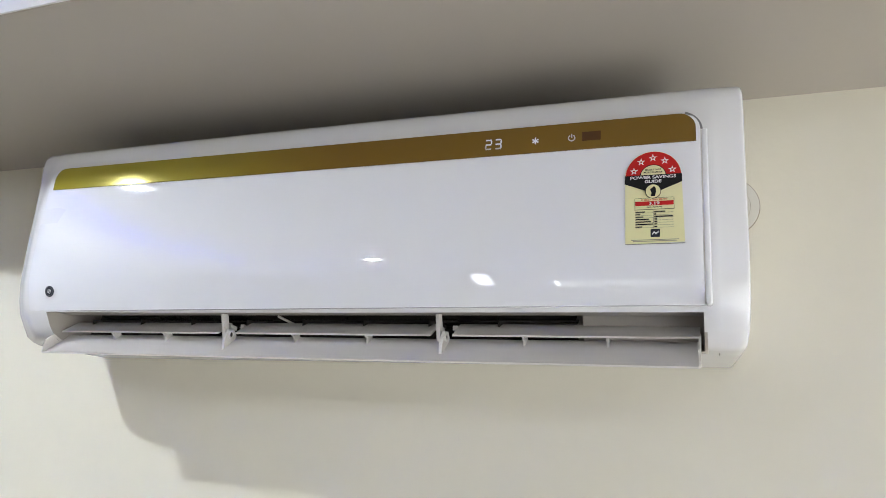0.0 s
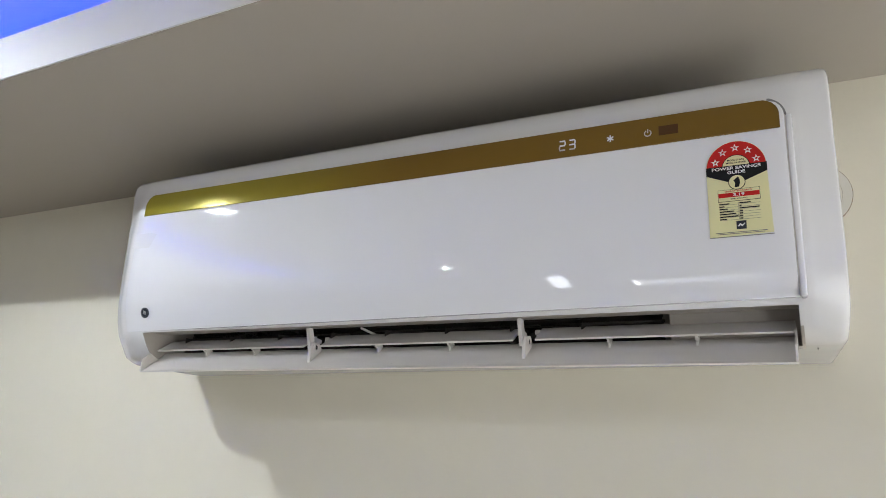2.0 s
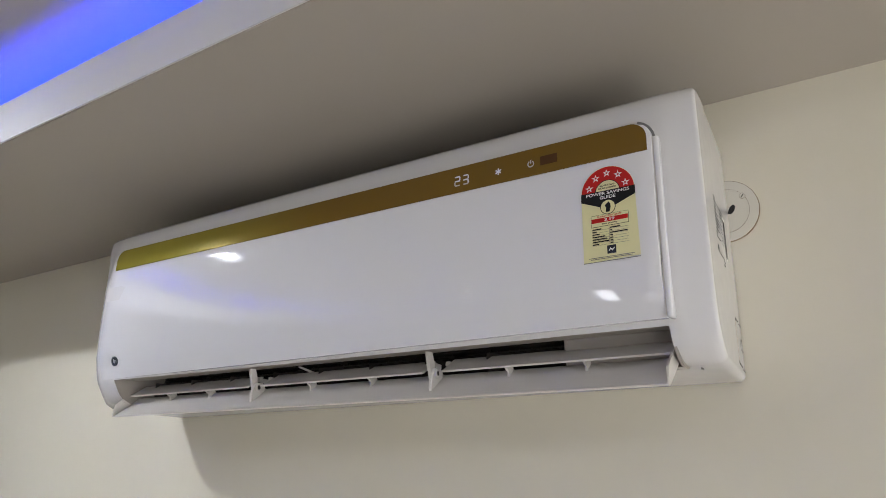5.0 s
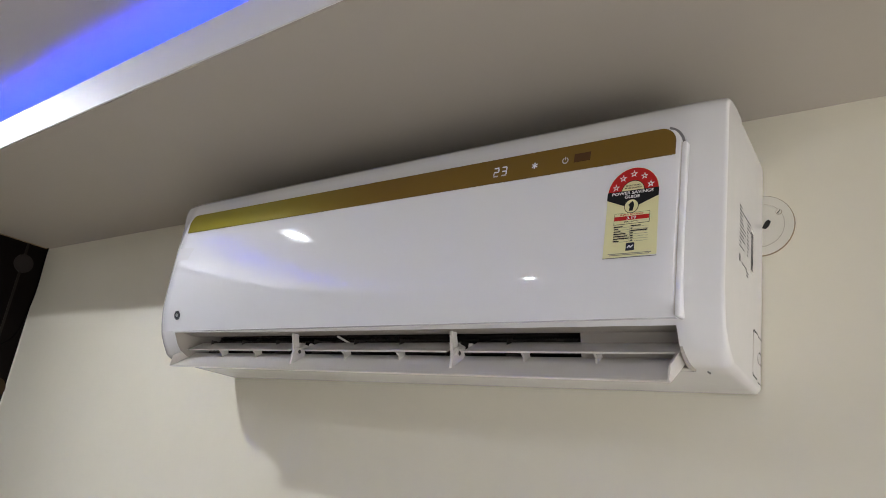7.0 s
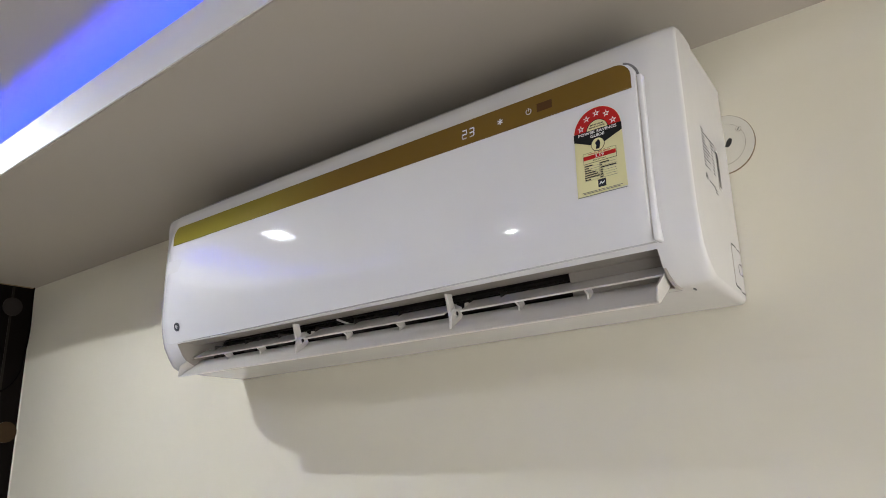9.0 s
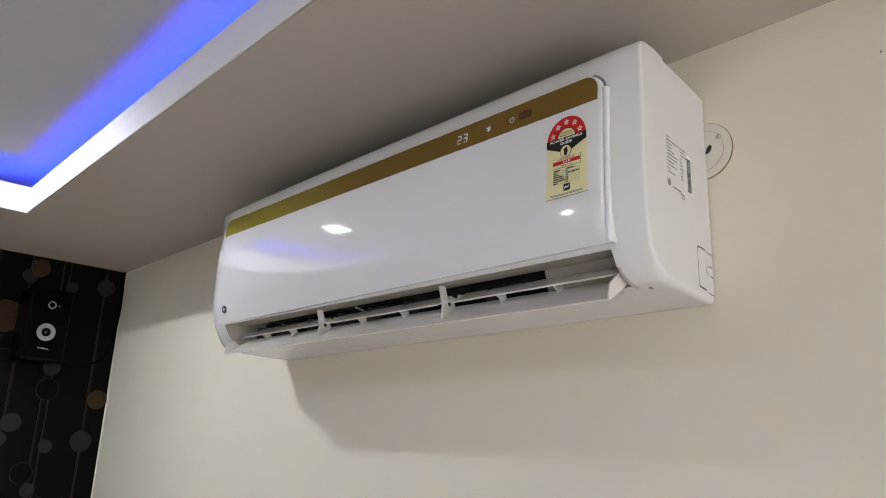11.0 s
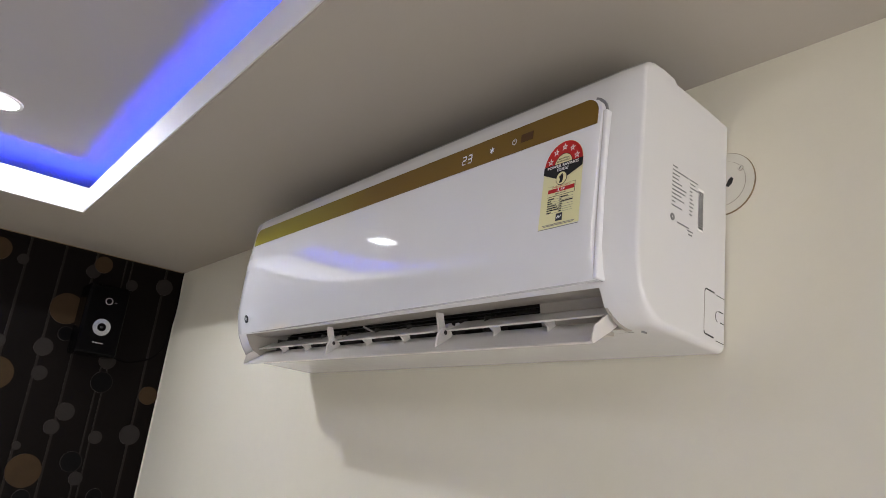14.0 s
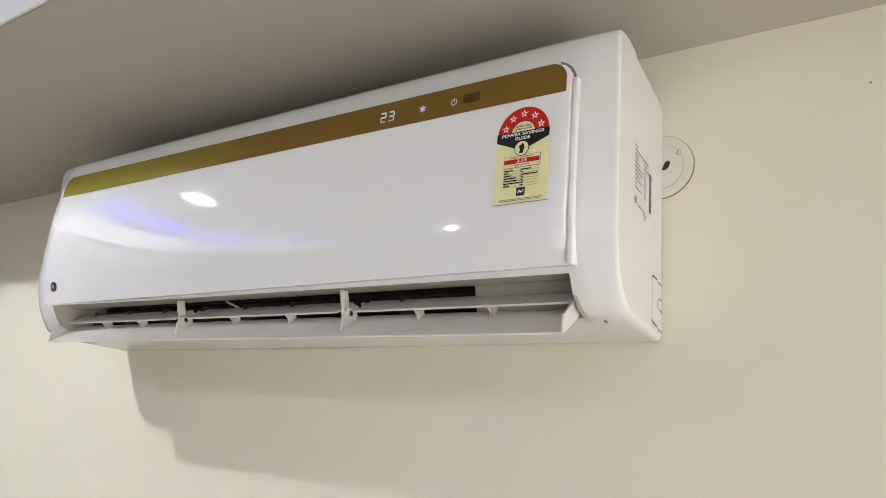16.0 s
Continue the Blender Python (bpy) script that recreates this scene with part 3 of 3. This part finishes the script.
# upright guide vanes behind the flap
for k in range(8):
    x = -0.385 + 0.090 * k
    g = part("guide_vane", box(-0.0008, 0.0008, -0.022, 0.012, -0.019, 0.014), FAN, ac, "black upright guide vane")
    g.matrix_local = pose(x, -0.118, 2.052, 0, 0, -22 + (8 if k == 3 else 0))
lever = part("lever", box(-0.016, 0.016, -0.003, 0.003, -0.0014, 0.0014, 0.0008), VANE, ac, "pale vane lever")
lever.matrix_local = pose(-0.062, -0.128, 2.0655, 0, 22, 30)
for xa, xb, z in ((-0.40, -0.10, 2.066), (-0.09, 0.18, 2.068), (0.20, 0.33, 2.068)):
    part("guide_rod", ring(pose(xa, -0.121, z, 0, 90, 0), 0.0, 0.0016, xb - xa, 8), FAN, ac, "thin black linking rod")

# ---- swing flap ----
flap = new("flap")
flap.parent = ac
tagged(flap, "white double-bladed air flap, swung down")
PIVOT = Matrix.Translation((0, -0.1555, 2.0430))
flap.matrix_local = PIVOT @ pose(0, 0, 0, -4.5, 0, 0) @ PIVOT.inverted()
LOW_BLADE = [(-0.1790, 2.0075), (-0.1750, 2.0100), (-0.166, 2.0175), (-0.156, 2.0255), (-0.146, 2.0345), (-0.138, 2.0425)]
UP_BLADE = [(-0.1590, 2.0430), (-0.1500, 2.0490), (-0.1405, 2.0560), (-0.1320, 2.0625)]
part("lower_blade", sheet(LOW_BLADE[::-1], -0.434, 0.4665, 0.0022, 0.0006), VANE, flap)
for xa, xb in ((SLOT_L + 0.003, -0.150), (-0.122, 0.158), (0.186, SLOT_R - 0.005)):
    part("upper_blade", sheet(UP_BLADE[::-1], xa, xb, 0.0022, 0.0006), VANE, flap)
    for xc, side in ((xa, 1), (xb, -1)):
        if -0.2 < xc < 0.3:
            part("blade_tab", box(min(xc, xc - side * 0.006), max(xc, xc - side * 0.006), -0.143, -0.128, 2.0545, 2.0600), VANE, flap)
FIN = [(-0.1585, 2.0440), (-0.1450, 2.0530), (-0.1380, 2.0430), (-0.1490, 2.0325), (-0.1510, 2.0400)]
for x in (-0.336, -0.244, -0.036, 0.070, 0.272, 0.368):
    part("fin", prism(FIN, Matrix.Translation((x - 0.0014, 0, 0)) @ YZ, 0.0028), VANE, flap)
WING = [(-0.1790, 2.0075), (-0.1390, 2.0440), (-0.1470, 2.0510), (-0.1570, 2.0490), (-0.1800, 2.0270), (-0.1815, 2.0100)]
part("end_wing", prism(WING, Matrix.Translation((-0.434, 0, 0)) @ YZ, 0.0024), VANE, flap)
part("end_wing", prism(WING, Matrix.Translation((0.4642, 0, 0)) @ YZ, 0.0024), VANE, flap)
for x in (-0.137, 0.172):
    part("hanger", prism([(-0.1680, 2.0690), (-0.1580, 2.0700), (-0.1530, 2.0560), (-0.1500, 2.0400), (-0.1590, 2.0370), (-0.1620, 2.0480)], Matrix.Translation((x - 0.0055, 0, 0)) @ YZ, 0.0045, 0.0005), VANE, ac, "white hanger of the flap")
    part("pivot_bracket", prism([(-0.1660, 2.0180), (-0.1660, 2.0380), (-0.1600, 2.0490), (-0.1490, 2.0510), (-0.1420, 2.0440), (-0.1450, 2.0350)], Matrix.Translation((x + 0.001, 0, 0)) @ YZ, 0.004, 0.0005), VANE, flap)
    part("pivot_ring", ring(Matrix.Translation((x + 0.005, -0.1555, 2.0430)) @ YZ, 0.0034, 0.0058, 0.0016, 20), VANE, flap)
    part("pivot_pin", disc(Matrix.Translation((x + 0.005, -0.1555, 2.0430)) @ YZ, 0.0033, 0.0004, 16), GAP, flap)
# pivots under the lip
for x in (-0.09, 0.20, 0.445):
    part("lip_clip", box(x - 0.009, x + 0.009, -0.146, -0.134, 2.0262, 2.0310, 0.001), INNER, ac)

# corner of the recess that shows beside the panel
part("recess_corner", ring(Matrix.Translation((PANEL_R - 0.0215, -0.1885, 2.268)) @ pose(0, 0, 0, 90, 0, 0), 0.0205, 0.0240, 0.0035, 12, 5, 75), GREY_INK, ac, "grey recess at the panel corner")

# ---- side of the air conditioner ----
SIDE_M = Matrix.Translation((END_BACK + 0.0002, 0, 0)) @ pose(0, 0, 0, 0, 0, math.degrees(math.atan(END_FLARE))) @ YZ
PRINT_M, KNOCK_M = SIDE_M @ pose(0.004, -0.004, 0), SIDE_M @ pose(0.0005, -0.006, 0) @ pose(-0.004, 2.076, 0) @ Matrix.Diagonal((0.88, 0.84, 1, 1)) @ pose(0.004, -2.076, 0)
side_label = part("spec_print", prism(rounded(0.012, 0.051, 0.0005), PRINT_M @ pose(-0.072, 2.163, 0), 0.0003), WHITE_INK, ac, "white barcode sticker on the side")
random.seed(5)
z = 2.1655
while z < 2.2105:
    t = random.choice((0.0010, 0.0014, 0.0020))
    part("barcode_bar", prism([(-0.0714, z), (-0.0606, z), (-0.0606, z + t), (-0.0714, z + t)], PRINT_M, 0.0006), INK, side_label)
    z += t + random.choice((0.0008, 0.0011))
for k, (a, b) in enumerate(((-0.127, -0.117), (-0.127, -0.095), (-0.127, -0.113), (-0.127, -0.115), (-0.127, -0.108), (-0.127, -0.098), (-0.127, -0.100), (-0.127, -0.108), (-0.127, -0.102), (-0.127, -0.120), (-0.127, -0.106))):
    z = 2.2215 - 0.0046 * k
    part("print_line", prism([(a, z), (b, z), (b, z + 0.0013), (a, z + 0.0013)], PRINT_M, 0.0004), GREY_INK, ac)
    if k > 0:
        c = (0.017, 0.011, 0.019, 0.005, 0.005, 0.006, 0.009, 0.008, 0.006, 0.006)[k - 1]
        part("print_line", prism([(-0.090, z), (-0.090 + c, z), (-0.090 + c, z + 0.0013), (-0.090, z + 0.0013)], PRINT_M, 0.0004), GREY_INK, ac)
for a, b, z in ((-0.114, -0.090, 2.1585), (-0.093, -0.082, 2.1555), (-0.091, -0.083, 2.1515)):
    part("print_line", prism([(a, z), (b, z), (b, z + 0.0014), (a, z + 0.0014)], PRINT_M, 0.0004), GREY_INK, ac)
part("print_mark", ring(PRINT_M @ pose(-0.1245, 2.1625, 0), 0.0012, 0.0042, 0.0004, 20), GREY_INK, ac)
# knock-out for the pipe: thin moulded groove
for pts in ([(-0.050, 2.1085), (-0.030, 2.1075), (-0.030, 2.1055), (-0.050, 2.1065)], [(-0.050, 2.0470), (-0.030, 2.0455), (-0.030, 2.0435), (-0.050, 2.0450)],
            [(-0.024, 2.1050), (-0.004, 2.1040), (-0.004, 2.1030), (-0.024, 2.1040)], [(-0.024, 2.0420), (-0.004, 2.0410), (-0.004, 2.0400), (-0.024, 2.0410)],
            [(-0.018, 2.0840), (-0.006, 2.0835), (-0.006, 2.0822), (-0.018, 2.0827)], [(-0.014, 2.0690), (-0.004, 2.0685), (-0.004, 2.0672), (-0.014, 2.0677)]):
    part("groove", prism(pts, KNOCK_M, 0.0004), GAP, ac)
part("groove", ring(KNOCK_M @ pose(-0.050, 2.1035, 0), 0.0035, 0.0048, 0.0004, 8, 90, 180), GAP, ac)
part("groove", prism([(-0.0548, 2.051), (-0.0542, 2.051), (-0.0542, 2.103), (-0.0548, 2.103)], KNOCK_M, 0.0004), INNER, ac)
part("groove", ring(KNOCK_M @ pose(-0.050, 2.0498, 0), 0.0035, 0.0048, 0.0004, 8, 180, 270), GAP, ac)
part("groove", ring(KNOCK_M @ pose(-0.018, 2.0755, 0), 0.0075, 0.0083, 0.0004, 8, 110, 250), GREY_INK, ac)

# ---- energy sticker ----
SX, SZ = 0.3935, 2.1375
sticker = new("energy_sticker")
tagged(sticker, "yellow energy rating sticker with red arch and five stars", "sticker")


def on_sticker(u, v, lift):
    return on_panel(SX + 0.030, SZ + 0.055, 0.0006 + lift) @ pose(u - 0.030, v - 0.055, 0)


def patch(name, pts, mat, lift, label="", parent=sticker):
    return part(name, prism(pts, on_sticker(0, 0, lift), 0.0002), mat, parent, label)


def rect(a, b, c, d):
    return [(a, b), (c, b), (c, d), (a, d)]


CX, CY, R1, R0 = 0.0292, 0.0765, 0.0292, 0.0137
arch_top = [(CX + (R1 + 0.0004) * math.cos(radians(a)), CY + (R1 + 0.0004) * math.sin(radians(a))) for a in range(0, 181, 6)]
backing = patch("backing", [(0, 0), (0.0610, 0.0015)] + arch_top, YELLOW, 0.0, "pale yellow paper backing")
part("arch", ring(on_sticker(CX, CY, 0.0003), R0, R1, 0.0002, 36, 0, 180), RED, sticker, "red arch")
part("arch_line", ring(on_sticker(CX, CY, 0.0004), R0 - 0.0004, R0 + 0.0003, 0.0002, 30, 0, 180), INK, sticker)
for k in range(5):
    a = radians(162 - 36 * k)
    c = (CX + 0.0212 * math.cos(a), CY + 0.0212 * math.sin(a) + 0.0005)
    star = []
    for i in range(10):
        rr = 0.0046 if i % 2 == 0 else 0.0018
        b = radians(90 + 36 * i)
        star.append((c[0] + rr * math.cos(b), c[1] + rr * math.sin(b)))
    patch("star", star, WHITE_INK, 0.0006, "white star")
    small = [(c[0] + (p[0] - c[0]) * 0.42, c[1] + (p[1] - c[1]) * 0.42) for p in star]
    patch("star_core", small, RED, 0.0009)
patch("banner", [(-0.0006, 0.0785), (-0.0006, 0.0690), (0.0215, 0.0600), (0.0370, 0.0600), (0.0592, 0.0690), (0.0592, 0.0785)], INK, 0.0006, "black pointed banner")
words("lettering", "POWER SAVINGS", on_sticker(CX, 0.0757, 0.0009), 0.0036, WHITE_INK, sticker, 0.0480)
words("lettering", "GUIDE", on_sticker(CX, 0.0708, 0.0009), 0.0036, WHITE_INK, sticker, 0.0175)
words("lettering", "MORE STARS", on_sticker(CX, 0.0845, 0.0006), 0.0019, INK, sticker, 0.0165)
words("lettering", "MORE SAVINGS", on_sticker(CX, 0.0815, 0.0006), 0.0019, INK, sticker, 0.0195)
part("emblem", ring(on_sticker(CX, 0.0592, 0.0009), 0.0, 0.0084, 0.0002, 30), INK, sticker)
part("emblem", ring(on_sticker(CX, 0.0592, 0.0012), 0.0, 0.0077, 0.0002, 30), YELLOW, sticker, "round pale emblem")
patch("emblem_mark", [(CX - 0.0024, 0.0535), (CX + 0.0018, 0.0535), (CX + 0.0032, 0.0588), (CX + 0.0028, 0.0625), (CX + 0.0012, 0.0650), (CX - 0.0006, 0.0634), (CX - 0.0032, 0.0612), (CX - 0.0016, 0.0578)], INK, 0.0015)
patch("rating_box", rect(0.0098, 0.0385, 0.0508, 0.0518), INK, 0.0003)
patch("rating_box", rect(0.0102, 0.0389, 0.0504, 0.0514), YELLOW, 0.0006)
patch("rating_band", rect(0.0104, 0.0430, 0.0502, 0.0478), RED, 0.0009, "red rating band")
words("lettering", "3.19", on_sticker(0.0303, 0.0454, 0.0012), 0.0034, WHITE_INK, sticker, 0.0110)
words("lettering", "ENERGY EFFICIENCY", on_sticker(0.0303, 0.0496, 0.0009), 0.0018, RED, sticker, 0.0270)
words("lettering", "EER (W/W)", on_sticker(0.0303, 0.0409, 0.0009), 0.0018, INK, sticker, 0.0160)
for k in range(7):
    v = 0.0360 - 0.0028 * k
    patch("table_line", rect(0.0104, v - 0.0012, 0.0500, v - 0.0010), GREY_INK, 0.0003)
    patch("table_text", rect(0.0106, v - 0.0006, 0.0106 + (0.010, 0.005, 0.008, 0.014, 0.016, 0.018, 0.007)[k], v + 0.0006), INK, 0.0003)
    patch("table_text", rect(0.0302, v - 0.0006, 0.0302 + (0.011, 0.002, 0.019, 0.003, 0.003, 0.003, 0.003)[k], v + 0.0006), INK, 0.0004)
patch("table_line", rect(0.0292, 0.0180, 0.0295, 0.0372), GREY_INK, 0.0004)
patch("seal", rect(0.0262, 0.0075, 0.0358, 0.0165), NAVY, 0.0003, "small dark square seal")
patch("seal_mark", [(0.0275, 0.0110), (0.0300, 0.0140), (0.0318, 0.0120), (0.0345, 0.0142), (0.0345, 0.0128), (0.0316, 0.0102), (0.0300, 0.0122), (0.0284, 0.0100)], WHITE_INK, 0.0006)
patch("fine_print", rect(0.0060, 0.0042, 0.0550, 0.0048), GREY_INK, 0.0003)
patch("fine_print", rect(0.0080, 0.0028, 0.0530, 0.0034), GREY_INK, 0.0003)
patch("edge", rect(0.0, -0.0004, 0.0612, 0.0003), GREY_INK, 0.0003)

# ---- pipe hole cap on the wall ----
ON_NORTH = Matrix(((1, 0, 0, 0), (0, 0, -1, 0), (0, 1, 0, 0), (0, 0, 0, 1)))
cap = new("pipe_hole_cap")
tagged(cap, "round cream plastic cover plate on the wall behind the unit", "cover plate")
hub = ON_NORTH @ pose(0.500, 2.2385, 0)
part("plate", ring(hub, 0.0, 0.0390, 0.0030, 48), CAP, cap)
part("plate_edge", ring(hub, 0.0388, 0.0397, 0.0022, 48), GRIME, cap, "grimy rim")
part("plate_step", ring(hub, 0.0270, 0.0280, 0.0036, 48), CAP, cap)
part("plate_step", ring(hub, 0.0280, 0.0283, 0.0033, 48), GRIME, cap)
screw = part("screw", disc(hub @ pose(0.0215, 0.0160, 0.0028), 0.0032, 0.0014, 16), CAP, cap)
part("screw_slot", ring(hub @ pose(0.0215, 0.0160, 0.0028), 0.0031, 0.0036, 0.0010, 16), GRIME, cap)
part("screw_slot", prism([(-0.0026, -0.0005), (0.0026, -0.0005), (0.0026, 0.0005), (-0.0026, 0.0005)], hub @ pose(0.0215, 0.0160, 0.0042, 0, 0, 55), 0.0003), GAP, cap)
part("opening", prism([(0.0020, -0.0036), (0.0060, -0.0052), (0.0102, -0.0016), (0.0122, 0.0046), (0.0094, 0.0070), (0.0056, 0.0044)], hub @ pose(0, 0, 0.0028), 0.0006), BLACK, cap, "small dark opening in the cover")

# small mark of a pulled nail
tagged(link("nail", disc(ON_NORTH @ pose(0.721, 2.301, 0), 0.0010, 0.002, 10), GRIME), "tiny dark nail in the cream wall", "nail")

# ---- loudspeaker ----
speaker = new("speaker")
tagged(speaker, "black wall speaker with silver ring on dark wallpaper", "speaker")
part("cabinet", box(WEST + 0.012, WEST + 0.125, -0.305, -0.185, 2.050, 2.265, 0.010, 3), GLOSS_BLACK, speaker, smooth=False)
part("bracket", box(WEST, WEST + 0.014, -0.265, -0.225, 2.12, 2.20, 0.002), BLACK, speaker)
face = Matrix(((0, 0, 1, WEST + 0.125), (1, 0, 0, 0), (0, 1, 0, 0), (0, 0, 0, 1)))
part("driver_ring", ring(face @ pose(-0.247, 2.135, 0), 0.0125, 0.0255, 0.004, 40), SILVER, speaker, "brushed silver driver ring")
part("driver_cone", ring(face @ pose(-0.247, 2.135, 0), 0.0, 0.0125, 0.002, 30), GLOSS_BLACK, speaker)
part("dust_cap", ring(face @ pose(-0.247, 2.135, 0), 0.0, 0.004, 0.005, 20), BLACK, speaker)
part("tweeter_ring", ring(face @ pose(-0.243, 2.216, 0), 0.0085, 0.0110, 0.003, 30), SILVER, speaker, "thin silver tweeter ring")
for k, w in enumerate((0.004, 0.006, 0.005, 0.007)):
    u = -0.262 + 0.0075 * k
    part("maker_mark", prism([(u, 2.0862), (u + w, 2.0862), (u + w + 0.001, 2.0900 - 0.0006 * k), (u + 0.001, 2.0900 - 0.0006 * k)], face, 0.001), SILVER, speaker, "small silver maker's mark")
part("indicator", prism(rect(-0.226, 2.2145, -0.220, 2.2160), face, 0.001), SILVER, speaker)
cable = curve_tube("speaker_cable", [(WEST + 0.02, -0.185, 2.075), (WEST + 0.02, -0.15, 2.055), (WEST + 0.012, -0.09, 2.062), (WEST + 0.006, -0.03, 2.10), (WEST + 0.005, -0.008, 2.19), (WEST + 0.005, -0.006, 2.385)], 0.0022, GLOSS_BLACK)
tagged(cable, "thin black speaker cable along the wall corner", "cable")

# ---- picture frame ----
pic = new("picture_frame")
tagged(pic, "gilded picture frame hanging on dark wallpaper", "picture frame")
FY0, FY1, FZ0, FZ1 = -0.80, -0.455, 1.47, 1.910
for name, pts in (("rail", rect(FY0, FZ1 - 0.03, FY1, FZ1)), ("rail", rect(FY0, FZ0, FY1, FZ0 + 0.03)), ("stile", rect(FY0, FZ0 + 0.03, FY0 + 0.03, FZ1 - 0.03)), ("stile", rect(FY1 - 0.03, FZ0 + 0.03, FY1, FZ1 - 0.03))):
    part(name, prism(pts, Matrix.Translation((WEST + 0.002, 0, 0)) @ YZ, 0.022, 0.006), GILT, pic)
part("picture", prism(rect(FY0 + 0.03, FZ0 + 0.03, FY1 - 0.03, FZ1 - 0.03), Matrix.Translation((WEST + 0.002, 0, 0)) @ YZ, 0.008), PICTURE, pic, "dark picture behind glass")

# moulding mark under the end cap
part("moulding_mark", box(0.4840, 0.4850, -0.127, -0.119, 2.0305, 2.0325), GREY_INK, ac)
part("corner_mark", box(0.5060, 0.5095, -0.1770, -0.1730, 2.3185, 2.3222, 0.001), GAP, ac, "dark nick at the top corner")
